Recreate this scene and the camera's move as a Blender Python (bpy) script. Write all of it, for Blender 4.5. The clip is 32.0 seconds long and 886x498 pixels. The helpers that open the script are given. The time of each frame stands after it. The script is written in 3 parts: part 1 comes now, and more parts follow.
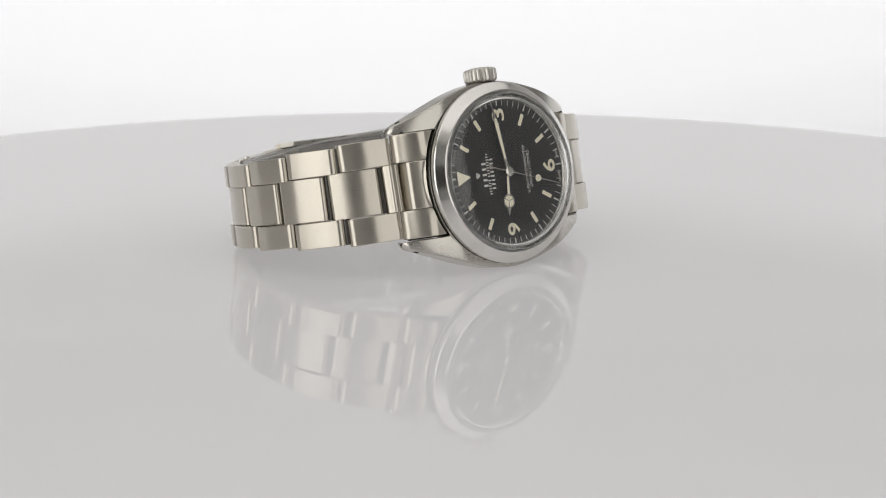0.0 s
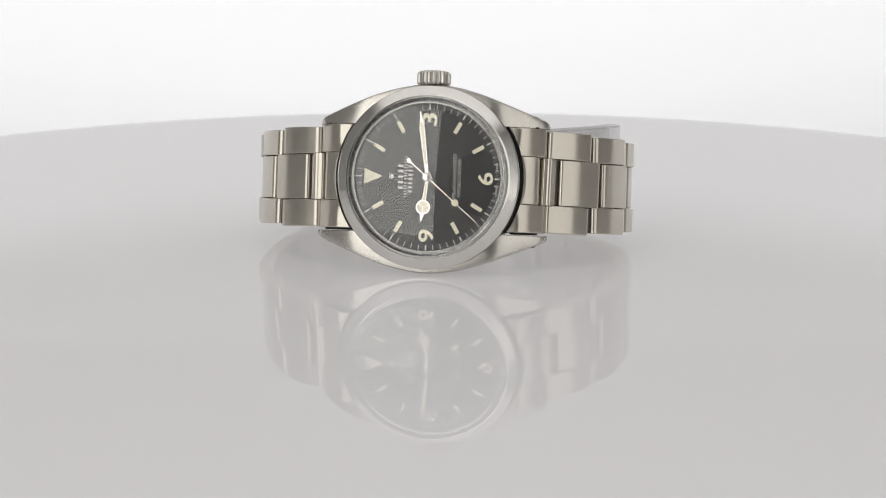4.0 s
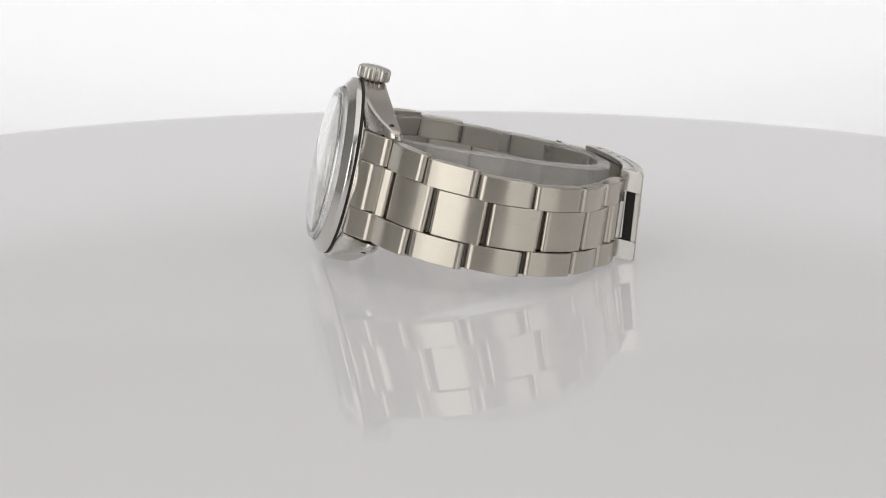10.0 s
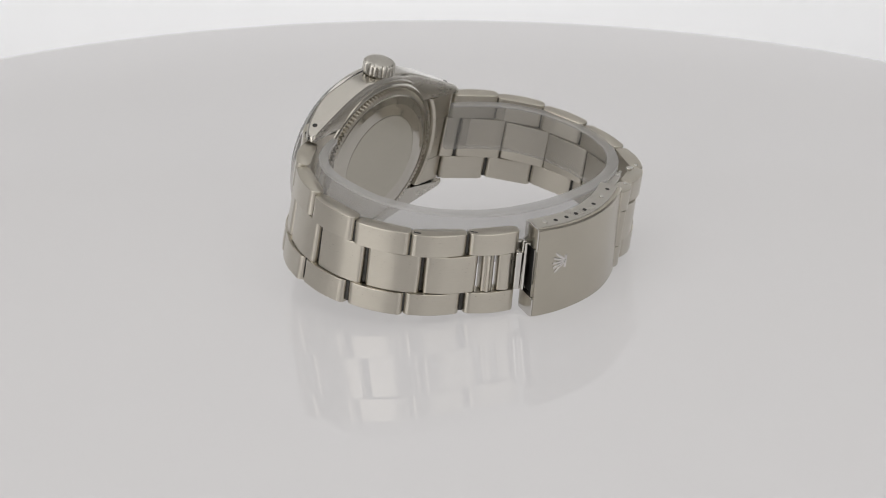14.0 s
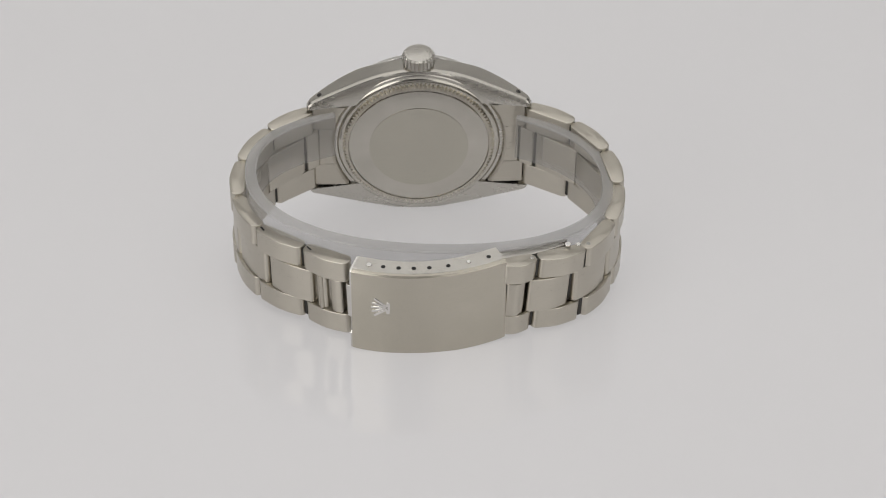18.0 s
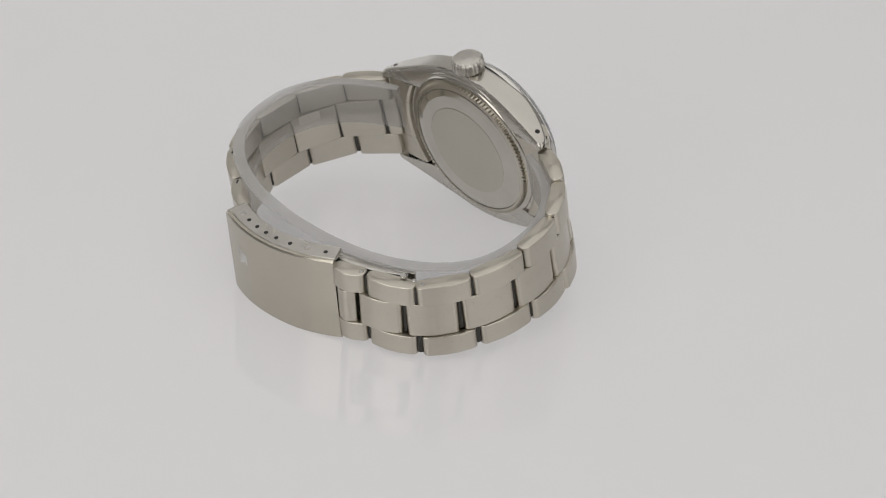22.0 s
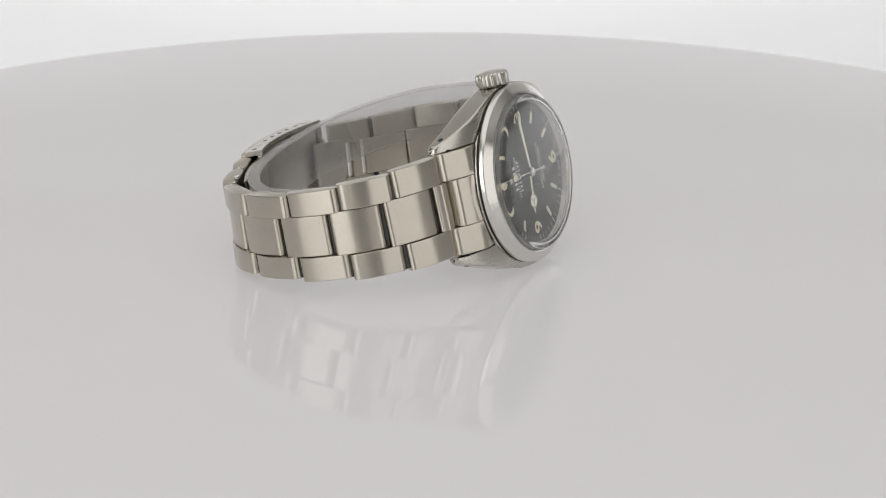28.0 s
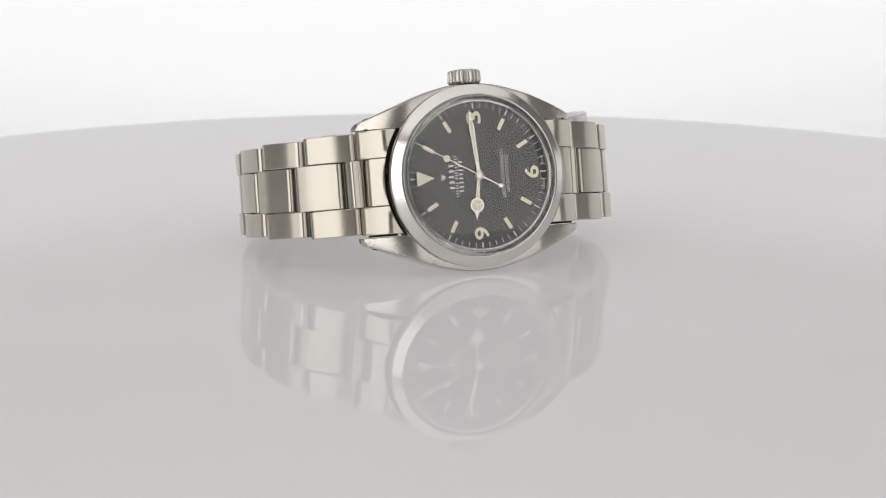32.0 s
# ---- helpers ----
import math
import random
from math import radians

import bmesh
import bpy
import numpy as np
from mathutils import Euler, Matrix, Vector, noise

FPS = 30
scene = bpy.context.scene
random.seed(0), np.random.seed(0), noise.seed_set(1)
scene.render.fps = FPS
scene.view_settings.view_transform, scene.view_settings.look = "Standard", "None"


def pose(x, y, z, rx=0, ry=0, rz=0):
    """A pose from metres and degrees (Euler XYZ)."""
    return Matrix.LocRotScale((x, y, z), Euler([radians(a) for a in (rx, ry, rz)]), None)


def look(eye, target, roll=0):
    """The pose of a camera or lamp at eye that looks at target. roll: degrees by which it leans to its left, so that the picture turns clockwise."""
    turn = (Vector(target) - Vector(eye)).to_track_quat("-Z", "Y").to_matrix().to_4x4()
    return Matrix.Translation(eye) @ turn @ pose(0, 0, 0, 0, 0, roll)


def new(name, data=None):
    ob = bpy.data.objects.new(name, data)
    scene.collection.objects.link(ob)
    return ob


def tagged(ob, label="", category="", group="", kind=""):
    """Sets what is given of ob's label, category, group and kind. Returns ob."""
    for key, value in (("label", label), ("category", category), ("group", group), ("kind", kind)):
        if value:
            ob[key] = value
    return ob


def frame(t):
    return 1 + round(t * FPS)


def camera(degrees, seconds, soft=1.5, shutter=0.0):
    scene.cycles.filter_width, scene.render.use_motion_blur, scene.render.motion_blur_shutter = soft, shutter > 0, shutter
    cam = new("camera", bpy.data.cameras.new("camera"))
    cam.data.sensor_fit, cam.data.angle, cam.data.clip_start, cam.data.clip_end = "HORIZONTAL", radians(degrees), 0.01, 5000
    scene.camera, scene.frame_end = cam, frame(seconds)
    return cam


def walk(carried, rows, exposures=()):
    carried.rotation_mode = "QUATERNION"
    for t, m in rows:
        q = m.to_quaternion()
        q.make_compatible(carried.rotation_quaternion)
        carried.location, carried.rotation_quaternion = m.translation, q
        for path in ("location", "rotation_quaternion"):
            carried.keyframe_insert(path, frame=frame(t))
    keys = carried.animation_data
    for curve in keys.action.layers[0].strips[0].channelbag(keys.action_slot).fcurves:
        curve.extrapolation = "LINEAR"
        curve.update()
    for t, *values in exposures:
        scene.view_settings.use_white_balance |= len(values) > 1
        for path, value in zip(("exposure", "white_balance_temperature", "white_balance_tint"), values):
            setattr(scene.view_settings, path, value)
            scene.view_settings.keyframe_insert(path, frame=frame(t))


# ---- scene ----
MM = 0.001

# ---- camera: fixed arm that tips up and down over the turntable, one lens ----
cam = camera(22.40, 32.0, soft=1.0)
cam.data.dof.use_dof = True
cam.data.dof.focus_distance, cam.data.dof.aperture_fstop = 0.413, 45.0
REACH, AIM = 0.4388, (0.00202, -0.00145, 0.0006)
RISE = [(0, 12.3), (3, 12.3), (6, 12.25), (9, 12.2), (9.7, 12.3), (10.3, 12.7), (11, 13.9), (12, 16.1), (13, 18.3),
        (14.5, 21.6), (16.5, 26.4), (18, 29.45), (19, 31.2), (20, 31.85), (21, 31.95), (21.5, 31.8), (23, 29.75), (24.5, 26.8),
        (25.5, 24.8), (27.5, 20.4), (28.5, 18.35), (30, 14.65), (31, 12.7), (31.6, 12.3), (32, 12.2)]


def arm(deg):
    a = radians(deg)
    return look((AIM[0], AIM[1] - REACH * math.cos(a), AIM[2] + REACH * math.sin(a)), AIM)


walk(cam, [(t, arm(e)) for t, e in RISE])

# ---- light: an assumed photo tent, unseen lamps above and at the sides, a glowing sheet behind ----
world = bpy.data.worlds.new("tent_surround")
scene.world = world
world.use_nodes = True
world.node_tree.nodes["Background"].inputs[0].default_value = (1.0, 0.98, 0.96, 1)
world.node_tree.nodes["Background"].inputs[1].default_value = 0.05


def soft_box(name, watts, sx, sy, eye, target, colour=(1.0, 0.988, 0.985)):
    data = bpy.data.lights.new(name, "AREA")
    data.shape, data.size, data.size_y, data.energy, data.color = "RECTANGLE", sx, sy, watts, colour
    ob = new(name, data)
    ob.matrix_world = look(eye, target)
    return ob


# unseen area light added in place of an evenly bright tent roof
soft_box("soft_box_lamp_top", 3.7, 1.5, 1.4, (0, 0.0, 0.9), (0, 0.0, 0))
# unseen side lamps, set for the steel's brightness and the dial's grey reflection
soft_box("soft_box_lamp_side", 4.1, 0.8, 0.9, (-0.58, -0.76, 0.32), (0, 0, 0.32), (1.0, 0.98, 0.95))
soft_box("soft_box_lamp_side", 2.25, 0.8, 0.9, (0.58, -0.76, 0.32), (0, 0, 0.32), (1.0, 0.98, 0.95))


# ---- materials ----
def material(name, colour, rough=0.5, metal=0.0, **more):
    m = bpy.data.materials.new(name)
    m.use_nodes = True
    b = m.node_tree.nodes["Principled BSDF"]
    b.inputs["Base Color"].default_value = (*colour, 1)
    b.inputs["Roughness"].default_value = rough
    b.inputs["Metallic"].default_value = metal
    for key, value in more.items():
        b.inputs[key.replace("_", " ")].default_value = value
    return m


def node(m, kind, **values):
    n = m.node_tree.nodes.new(kind)
    for key, value in values.items():
        n.inputs[key].default_value = value
    return n


def link(m, a, out, b, inp):
    m.node_tree.links.new(a.outputs[out], b.inputs[inp])


def vary(m, stretch, scale, rough_lo, rough_hi, bump, colour_a=None, colour_b=None, stain=60.0, dist=0.00002):
    """Grain along one axis and broad wear, as roughness, colour and fine relief."""
    b = m.node_tree.nodes["Principled BSDF"]
    co = node(m, "ShaderNodeTexCoord")
    mp = node(m, "ShaderNodeMapping", Scale=stretch)
    link(m, co, "Object", mp, "Vector")
    fine = node(m, "ShaderNodeTexNoise", Scale=scale, Detail=4.0, Roughness=0.6)
    link(m, mp, "Vector", fine, "Vector")
    broad = node(m, "ShaderNodeTexNoise", Scale=stain, Detail=3.0)
    link(m, co, "Object", broad, "Vector")
    mix = node(m, "ShaderNodeMath")
    mix.operation = "MULTIPLY_ADD"
    mix.inputs[1].default_value = 0.45
    link(m, fine, "Fac", mix, 0)
    half = node(m, "ShaderNodeMath")
    half.operation = "MULTIPLY"
    half.inputs[1].default_value = 0.55
    link(m, broad, "Fac", half, 0)
    link(m, half, "Value", mix, 2)
    span = node(m, "ShaderNodeMapRange")
    span.inputs["From Min"].default_value, span.inputs["From Max"].default_value = 0.3, 0.7
    span.inputs["To Min"].default_value, span.inputs["To Max"].default_value = rough_lo, rough_hi
    link(m, mix, "Value", span, "Value")
    link(m, span, "Result", b, "Roughness")
    if bump:
        bp = node(m, "ShaderNodeBump", Strength=bump, Distance=dist)
        link(m, fine, "Fac", bp, "Height")
        link(m, bp, "Normal", b, "Normal")
    if colour_a:
        ramp = node(m, "ShaderNodeValToRGB")
        ramp.color_ramp.elements[0].position, ramp.color_ramp.elements[1].position = 0.35, 0.65
        ramp.color_ramp.elements[0].color, ramp.color_ramp.elements[1].color = (*colour_a, 1), (*colour_b, 1)
        link(m, mix, "Value", ramp, "Fac")
        link(m, ramp, "Color", b, "Base Color")
    return m


def grained(m, amount):
    """Brushing along the length: highlights spread across the width of the part."""
    axis = node(m, "ShaderNodeCombineXYZ", Z=1.0)
    turn = node(m, "ShaderNodeVectorTransform")
    turn.vector_type, turn.convert_from, turn.convert_to = "VECTOR", "OBJECT", "WORLD"
    link(m, axis, 0, turn, 0)
    b = m.node_tree.nodes["Principled BSDF"]
    b.inputs["Anisotropic"].default_value = amount
    link(m, turn, 0, b, "Tangent")
    return m


STEEL = (0.49, 0.463, 0.40)
brushed = vary(material("brushed_steel", STEEL, 0.3, 1.0), (40, 1500, 1500), 6.0, 0.265, 0.315, 0.0,
               (0.52, 0.488, 0.425), (0.565, 0.531, 0.465), 120.0)
satin = vary(material("satin_steel_edge", STEEL, 0.36, 1.0), (40, 1500, 1500), 6.0, 0.24, 0.34, 0.15,
             (0.52, 0.50, 0.46), (0.58, 0.56, 0.52), 150.0)
polished = vary(material("polished_steel", (0.66, 0.645, 0.62), 0.12, 1.0), (200, 200, 200), 6.0, 0.13, 0.2, 0.0,
                (0.64, 0.625, 0.595), (0.69, 0.675, 0.645), 90.0)
case_steel = vary(material("case_steel", (0.62, 0.605, 0.575), 0.2, 1.0), (30, 120, 120), 5.0, 0.25, 0.29, 0.0,
                  (0.53, 0.51, 0.468), (0.56, 0.54, 0.495), 100.0)
frosted = vary(material("frosted_steel", (0.6, 0.59, 0.56), 0.3, 1.0), (60, 60, 900), 4.0, 0.22, 0.28, 0.12,
               (0.47, 0.448, 0.39), (0.51, 0.488, 0.425), 40.0)
# copy of the link steel, darkened for the clasp's dim reflections
shaded_clasp_steel = vary(material("shaded_clasp_steel", STEEL, 0.25, 1.0), (40, 1500, 1500), 6.0, 0.21, 0.27, 0.0,
                   (0.49, 0.46, 0.392), (0.53, 0.498, 0.428), 110.0)
grained(shaded_clasp_steel, 0.7)
grained(brushed, 0.86)
grained(case_steel, 0.5)
# steel darkened to put shade into the gaps between links
shaded_hinge_steel = material("hinge_steel_gap_shade", (0.07, 0.068, 0.063), 0.4, 1.0)
# near black for solid pieces that paint shade into gaps and holes
shade_black = material("shade_black", (0.012, 0.011, 0.010), 0.6)
dial_black = vary(material("dial_lacquer", (0.008, 0.008, 0.009), 0.35), (400, 400, 400), 5.0, 0.32, 0.36, 0.0,
                  (0.007, 0.007, 0.008), (0.010, 0.010, 0.011), 120.0)
lume = vary(material("aged_luminous_paint", (0.62, 0.56, 0.42), 0.7), (900, 900, 900), 3.0, 0.6, 0.8, 0.3,
            (0.70, 0.66, 0.50), (0.80, 0.76, 0.61), 500.0)
print_white = material("silver_white_print", (0.62, 0.61, 0.58), 0.45)
rhodium = material("hand_metal", (0.74, 0.72, 0.68), 0.16, 1.0)
rehaut_steel = material("rehaut_steel", (0.42, 0.41, 0.39), 0.25, 1.0)
mirror_steel = vary(material("mirror_steel", (0.62, 0.605, 0.575), 0.08, 1.0), (20, 20, 20), 6.0, 0.09, 0.12, 0.0,
                    (0.49, 0.468, 0.42), (0.55, 0.528, 0.478), 90.0)

flank_steel = vary(material("flank_steel", (0.48, 0.46, 0.42), 0.2, 1.0), (30, 120, 120), 5.0, 0.17, 0.22, 0.0,
                   (0.46, 0.44, 0.40), (0.50, 0.48, 0.438), 90.0)


def crystal_material(name, rough):
    """Clear acrylic that bends and mirrors light."""
    m = bpy.data.materials.new(name)
    m.use_nodes = True
    m.node_tree.nodes.remove(m.node_tree.nodes["Principled BSDF"])
    clear = node(m, "ShaderNodeBsdfGlass", Roughness=rough, IOR=1.49)
    clear.inputs[0].default_value = (0.985, 0.985, 0.98, 1)
    link(m, clear, 0, m.node_tree.nodes["Material Output"], 0)
    return m


crystal_mat = crystal_material("acrylic_crystal", 0.0)
crystal_side = crystal_material("ground_acrylic_edge", 0.4)


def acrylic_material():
    """White acrylic with an added glow that lifts the watch's shadow, under a mirror-smooth skin."""
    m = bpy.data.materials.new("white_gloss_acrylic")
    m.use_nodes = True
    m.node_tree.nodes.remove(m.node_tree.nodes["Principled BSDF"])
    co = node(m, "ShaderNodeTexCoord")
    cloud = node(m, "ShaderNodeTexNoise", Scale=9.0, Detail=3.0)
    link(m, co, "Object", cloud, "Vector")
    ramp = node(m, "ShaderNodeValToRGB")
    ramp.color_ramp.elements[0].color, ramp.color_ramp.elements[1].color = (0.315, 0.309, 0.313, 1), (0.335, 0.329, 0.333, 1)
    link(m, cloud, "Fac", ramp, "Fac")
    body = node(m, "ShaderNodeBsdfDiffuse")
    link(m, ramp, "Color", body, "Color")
    # added emission, no lamp below: keeps the plate bright under the watch
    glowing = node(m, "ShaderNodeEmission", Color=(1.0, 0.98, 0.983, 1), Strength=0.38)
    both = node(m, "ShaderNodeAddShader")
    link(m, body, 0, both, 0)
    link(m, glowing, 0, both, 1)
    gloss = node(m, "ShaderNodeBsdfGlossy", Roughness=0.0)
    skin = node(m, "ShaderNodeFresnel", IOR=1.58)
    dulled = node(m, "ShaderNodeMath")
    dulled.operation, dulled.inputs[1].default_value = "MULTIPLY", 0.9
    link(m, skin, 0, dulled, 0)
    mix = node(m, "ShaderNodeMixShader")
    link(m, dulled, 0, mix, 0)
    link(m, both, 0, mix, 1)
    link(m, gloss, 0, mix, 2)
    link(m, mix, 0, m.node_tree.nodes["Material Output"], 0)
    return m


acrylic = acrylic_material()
tent_cloth = vary(material("white_tent_cloth", (0.78, 0.775, 0.765), 0.8), (1, 1, 1), 600.0, 0.75, 0.9, 0.1,
                  (0.76, 0.755, 0.745), (0.80, 0.795, 0.785), 6.0)
# grey chosen so that steel and crystal mirror darker walls
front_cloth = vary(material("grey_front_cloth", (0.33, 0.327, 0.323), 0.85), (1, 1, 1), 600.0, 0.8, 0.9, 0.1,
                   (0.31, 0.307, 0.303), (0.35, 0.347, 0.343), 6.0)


def strip_material(name, share, grey):
    """Milky clear plastic: part of the light goes straight through."""
    m = bpy.data.materials.new(name)
    m.use_nodes = True
    b = m.node_tree.nodes["Principled BSDF"]
    b.inputs["Base Color"].default_value = (0.72, 0.72, 0.73, 1)
    b.inputs["IOR"].default_value = 1.46
    vary(m, (40, 40, 200), 0.6, 0.06, 0.14, 0.0, (grey, grey * 0.985, grey * 0.96), (grey * 1.12, grey * 1.105, grey * 1.075), 30.0)
    out = m.node_tree.nodes["Material Output"]
    clear = node(m, "ShaderNodeBsdfTransparent")
    clear.inputs[0].default_value = (0.95, 0.95, 0.955, 1)
    milky = node(m, "ShaderNodeBsdfTranslucent")
    milky.inputs[0].default_value = (0.86, 0.855, 0.845, 1)
    cloudy = node(m, "ShaderNodeMixShader", Fac=0.5)
    link(m, b, 0, cloudy, 1)
    link(m, milky, 0, cloudy, 2)
    mix = node(m, "ShaderNodeMixShader", Fac=share)
    link(m, clear, 0, mix, 1)
    link(m, cloudy, 0, mix, 2)
    link(m, mix, 0, out, 0)
    return m


strip_plastic = strip_material("clear_plastic_strip", 0.26, 0.46)
rim_plastic = strip_material("frosted_plastic_rim", 0.34, 0.66)


def glow_material():
    """White sheet with an added glow, brightness painted by height, fading towards its upper hem."""
    m = bpy.data.materials.new("glowing_white_sheet")
    m.use_nodes = True
    b = m.node_tree.nodes["Principled BSDF"]
    b.inputs["Base Color"].default_value = (0.78, 0.785, 0.8, 1)
    b.inputs["Roughness"].default_value = 0.8
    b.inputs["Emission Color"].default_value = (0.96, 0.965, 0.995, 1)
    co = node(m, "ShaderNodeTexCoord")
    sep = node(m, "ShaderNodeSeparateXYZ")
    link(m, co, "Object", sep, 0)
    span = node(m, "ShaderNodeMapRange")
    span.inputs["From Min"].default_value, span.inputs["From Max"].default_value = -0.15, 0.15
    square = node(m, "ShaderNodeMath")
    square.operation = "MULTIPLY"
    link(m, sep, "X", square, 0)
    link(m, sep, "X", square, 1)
    # lets the painted glow reach higher at the sides
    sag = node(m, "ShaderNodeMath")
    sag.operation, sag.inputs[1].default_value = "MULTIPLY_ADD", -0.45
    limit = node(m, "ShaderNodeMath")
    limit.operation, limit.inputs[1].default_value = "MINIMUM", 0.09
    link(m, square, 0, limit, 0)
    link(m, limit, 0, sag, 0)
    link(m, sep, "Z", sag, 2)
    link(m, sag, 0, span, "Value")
    # glow strength by height, tuned to the brightness behind and on the plate
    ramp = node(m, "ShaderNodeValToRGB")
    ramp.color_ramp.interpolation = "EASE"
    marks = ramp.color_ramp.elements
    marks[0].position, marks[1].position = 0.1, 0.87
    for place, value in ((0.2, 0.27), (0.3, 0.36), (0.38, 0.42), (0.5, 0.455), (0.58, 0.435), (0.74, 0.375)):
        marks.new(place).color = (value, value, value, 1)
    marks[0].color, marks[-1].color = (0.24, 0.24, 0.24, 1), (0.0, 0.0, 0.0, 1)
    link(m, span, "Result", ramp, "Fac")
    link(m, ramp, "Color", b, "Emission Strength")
    return m


glow = glow_material()


# ---- mesh helpers, in millimetres ----
def finish(name, bm, mat, m4=None, parent=None, smooth=True, angle=35.0):
    bmesh.ops.recalc_face_normals(bm, faces=bm.faces)
    bm.transform(Matrix.Scale(MM, 4))
    me = bpy.data.meshes.new(name)
    bm.to_mesh(me)
    bm.free()
    me.materials.append(mat)
    if smooth:
        me.shade_smooth()
        me.set_sharp_from_angle(angle=radians(angle))
    ob = new(name, me)
    if parent:
        ob.parent = parent
    if m4 is not None:
        ob.matrix_basis = m4
    return ob


def shift(x=0.0, y=0.0, z=0.0):
    return Matrix.Translation((x * MM, y * MM, z * MM))


def held(profile, closed):
    """Adds points close to both ends of the long runs, so that flats stay flat when shaded smooth."""
    out = []
    n = len(profile)
    for i in range(n):
        out.append(profile[i])
        if i == n - 1 and not closed:
            break
        (r0, y0), (r1, y1) = profile[i], profile[(i + 1) % n]
        ln = math.hypot(r1 - r0, y1 - y0)
        if ln > 0.9:
            f = min(0.12, ln * 0.15) / ln
            for u in (f, 1 - f):
                p = (r0 + (r1 - r0) * u, y0 + (y1 - y0) * u)
                if p[0] > 0.3:
                    out.append(p)
    return out


def lathe(profile, seg=96, closed=False, wave=None):
    """Turns (r, y) round the y axis. wave(angle, k) scales the radius."""
    bm = bmesh.new()
    rings = []
    if not wave:
        profile = held(profile, closed)
    for k, (r, y) in enumerate(profile):
        if r < 1e-6:
            rings.append([bm.verts.new((0, y, 0))])
            continue
        ring = []
        for i in range(seg):
            a = math.tau * i / seg
            rr = r * (wave(a, k) if wave else 1.0)
            ring.append(bm.verts.new((rr * math.cos(a), y, rr * math.sin(a))))
        rings.append(ring)
    pairs = list(zip(rings, rings[1:])) + ([(rings[-1], rings[0])] if closed else [])
    for a, b in pairs:
        n = max(len(a), len(b))
        for i in range(n if n > 1 else 0):
            j = (i + 1) % n
            if len(a) == 1:
                bm.faces.new((a[0], b[i], b[j]))
            elif len(b) == 1:
                bm.faces.new((a[i], b[0], a[j]))
            else:
                bm.faces.new((a[i], b[i], b[j], a[j]))
    return bm


def loft(sections, cap=True, ring=True):
    bm = bmesh.new()
    rows = [[bm.verts.new(p) for p in s] for s in sections]
    n = len(rows[0])
    for a, b in zip(rows, rows[1:]):
        for i in range(n if ring else n - 1):
            j = (i + 1) % n
            bm.faces.new((a[i], a[j], b[j], b[i]))
    if cap:
        bm.faces.new(rows[0])
        bm.faces.new(rows[-1])
    return bm


def bevelled_box(sx, sy, sz, r=0.0, seg=2, at=(0, 0, 0)):
    bm = bmesh.new()
    bmesh.ops.create_cube(bm, size=1.0)
    bmesh.ops.scale(bm, vec=(sx, sy, sz), verts=bm.verts)
    if r:
        bmesh.ops.bevel(bm, geom=bm.edges[:], offset=r, segments=seg, affect="EDGES", profile=0.5)
    bmesh.ops.translate(bm, vec=at, verts=bm.verts)
    return bm


def prism(points, y0, y1, bevel=0.0):
    """A flat shape in x and z, given thickness along y."""
    bm = loft([[(x, y0, z) for x, z in points], [(x, y1, z) for x, z in points]])
    if bevel:
        bmesh.ops.bevel(bm, geom=bm.edges[:], offset=bevel, segments=2, affect="EDGES", profile=0.5)
    return bm


def joined(*bms):
    out = bmesh.new()
    for b in bms:
        me = bpy.data.meshes.new("scratch")
        b.to_mesh(me)
        b.free()
        out.from_mesh(me)
        bpy.data.meshes.remove(me)
    return out


def rod(radius, length, seg=20, bevel=0.12):
    """A bar along z."""
    h = length / 2
    prof = [(0.0, -h), (radius - bevel, -h), (radius, -h + bevel), (radius, h - bevel), (radius - bevel, h), (0.0, h)]
    bm = lathe(prof, seg)
    bm.transform(Matrix.Rotation(radians(90), 4, "X"))
    return bm


# ---- the tent and the table ----
def slab(name, mat, size, at, label, category):
    ob = finish(name, bevelled_box(*[s * 1000 for s in size]), mat, Matrix.Translation(at), smooth=False)
    return tagged(ob, label, category, kind="structure")


slab("floor", tent_cloth, (1.9, 1.9, 0.02), (0, -0.1, -0.16), "plain white cloth floor of the photo tent", "floor")
slab("ceiling", tent_cloth, (1.9, 1.9, 0.02), (0, -0.1, 0.93), "plain white cloth roof of the photo tent", "ceiling")
# unseen walls, greyed to shape what the watch reflects
slab("wall_east", front_cloth, (0.02, 1.86, 1.06), (0.93, -0.1, 0.385), "unseen grey tent side, added for darker reflections in the steel", "wall")
slab("wall_west", front_cloth, (0.02, 1.86, 1.06), (-0.93, -0.1, 0.385), "unseen grey tent side, added for darker reflections in the steel", "wall")
slab("wall_south", front_cloth, (1.84, 0.02, 1.06), (0, -1.03, 0.385), "unseen grey tent front, added for darker reflections in the steel", "wall")
slab("wall_north", tent_cloth, (1.84, 0.02, 1.06), (0, 0.83, 0.385), "plain white cloth back of the photo tent", "wall")


def camera_port():
    """Unseen dark disc with a rolled hem, added for the camera's dark reflection."""
    bm = lathe([(0, -60), (168, -60), (170, 2), (178, 4), (180, 0), (178, -2), (172, -2), (172, -64), (0, -64)], 64)
    bm.transform(Matrix.Rotation(math.pi, 4, "Z"))
    ob = finish("camera_port", bm, shade_black, Matrix.Translation((0, -1.018, 0.25)))
    return tagged(ob, "unseen dark disc on the grey cloth front, mirrored in dial and steel", "opening", kind="structure")


camera_port()


